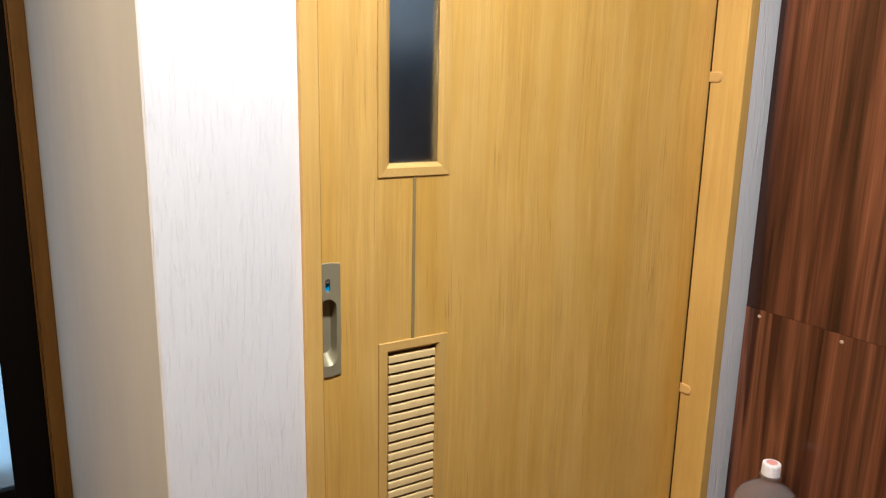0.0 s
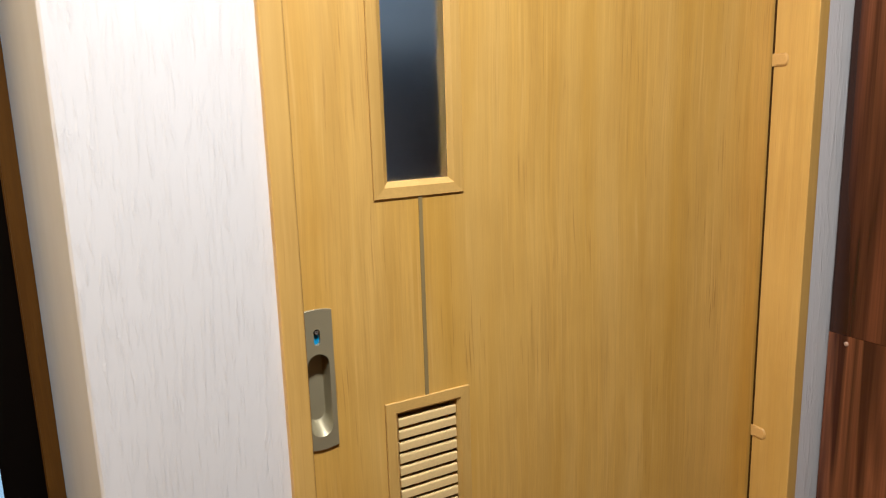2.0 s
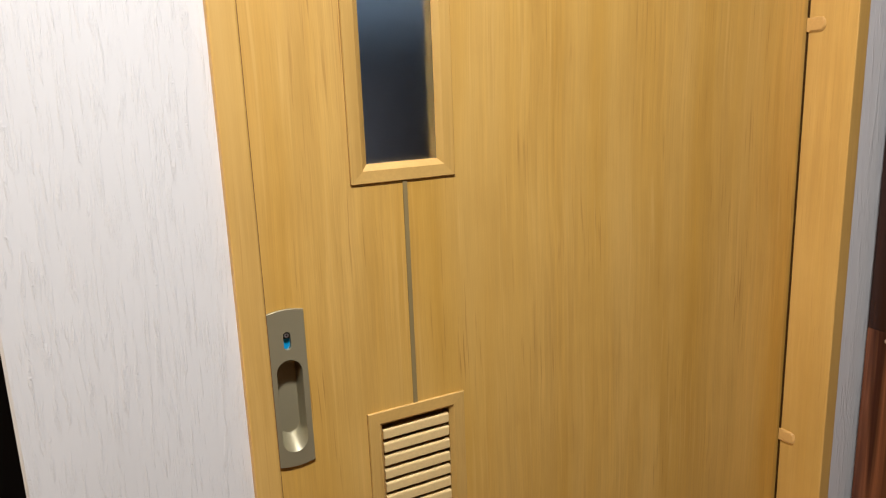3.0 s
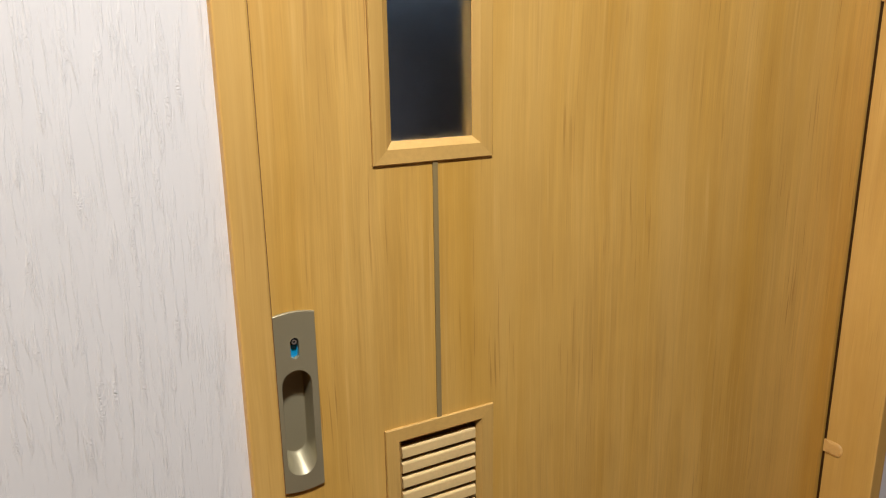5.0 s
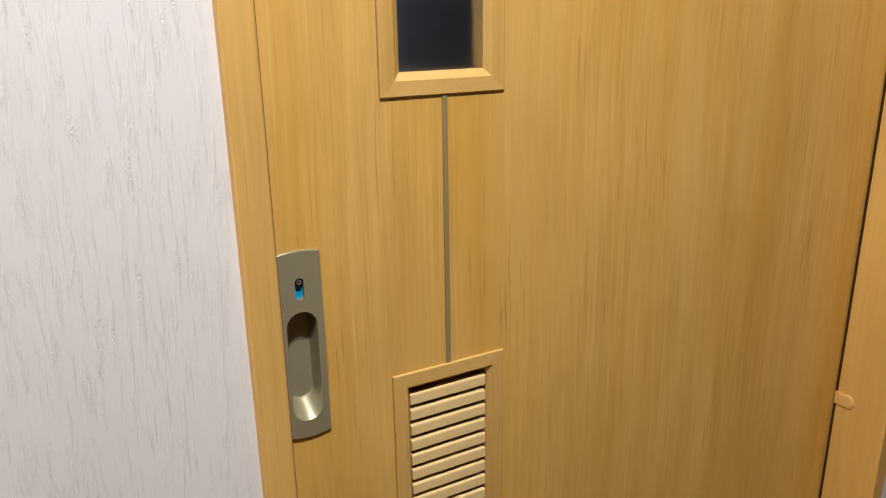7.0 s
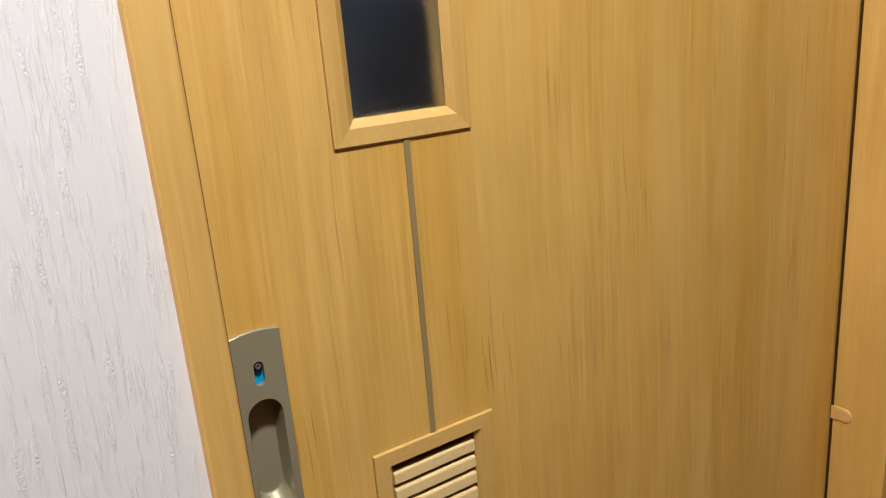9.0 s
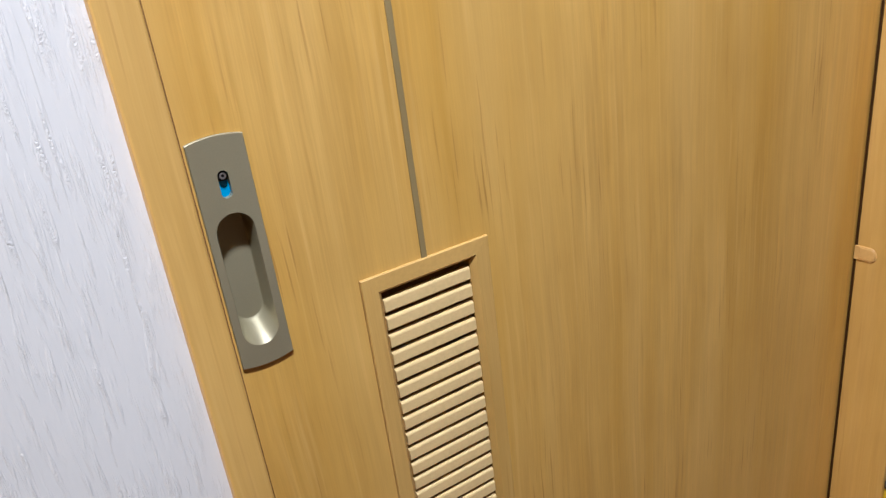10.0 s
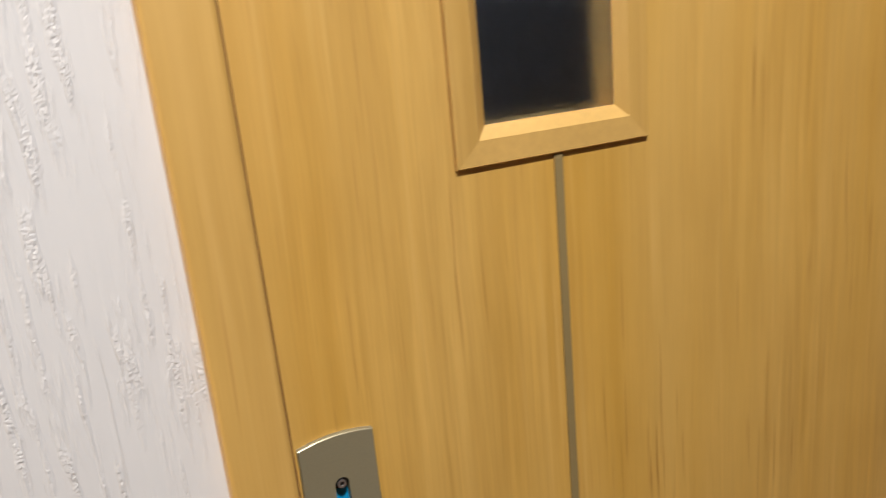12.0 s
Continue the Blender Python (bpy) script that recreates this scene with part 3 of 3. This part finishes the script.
shell = smooth(part("body", lathe(bmesh.new(), prof, BX, BY, 48, BZ), PET, bottle))
inner = smooth(part("inner_wall", lathe(bmesh.new(), [(max(r - 0.0012, 0.004), z + (0.0015 if i == 0 else 0)) for i, (r, z) in enumerate(prof)], BX, BY, 48, BZ), PET, bottle))
for p in inner.data.polygons:
    p.flip()
capm = bmesh.new()
rings = []
for r, z in ((0.0172, 0.3470), (0.0175, 0.3480), (0.0172, 0.368), (0.0164, 0.3712), (0.0145, 0.3720)):
    rings.append([(BX + (r + (0.0004 if i % 2 and z < 0.3685 else 0)) * math.cos(2 * math.pi * i / 60), BY + (r + (0.0004 if i % 2 and z < 0.3685 else 0)) * math.sin(2 * math.pi * i / 60), BZ + z) for i in range(60)])
lid = part("cap", loft(capm, rings, True, True, True), CAPWHITE, bottle, "white ribbed screw cap")
part("cap_print", lathe(bmesh.new(), [(0.0105, 0.3721), (0.0105, 0.3724)], BX, BY, 32, BZ), CAPRED, lid, "faded red print on the cap")

JX, JY = 0.868, -0.099
jar = thing("small_bottle", (JX, JY, BZ), "small yellow bottle with a rounded grey cap", "bottle")
smooth(part("body", lathe(bmesh.new(), [(0.017, 0.0), (0.0188, 0.003), (0.0188, 0.069), (0.0175, 0.073)], JX, JY, 32, BZ), YELLOW, jar))
smooth(part("cap", lathe(bmesh.new(), [(0.0172, 0.0732), (0.0192, 0.075), (0.0196, 0.083), (0.0175, 0.093), (0.0115, 0.100), (0.004, 0.1025)], JX, JY, 32, BZ), GREYCAP, jar, "glossy dark grey cap"))

# ---- ceiling lights ----
# The second fixture is made up to house the unseen hall fill.
for lx, ly, _ in (LAMP, HALL_FILL):
    lamp = thing("ceiling_light", (lx, ly, CEIL), "round white ceiling light", "ceiling light", group="ceiling lights")
    part("housing", lathe(bmesh.new(), [(0.115, 2.345), (0.12, 2.355), (0.12, 2.399)], lx, ly, 40), LAMPSHADE, lamp)
    part("diffuser", lathe(bmesh.new(), [(0.098, 2.339), (0.104, 2.3445)], lx, ly, 40), DIFFUSER, lamp)
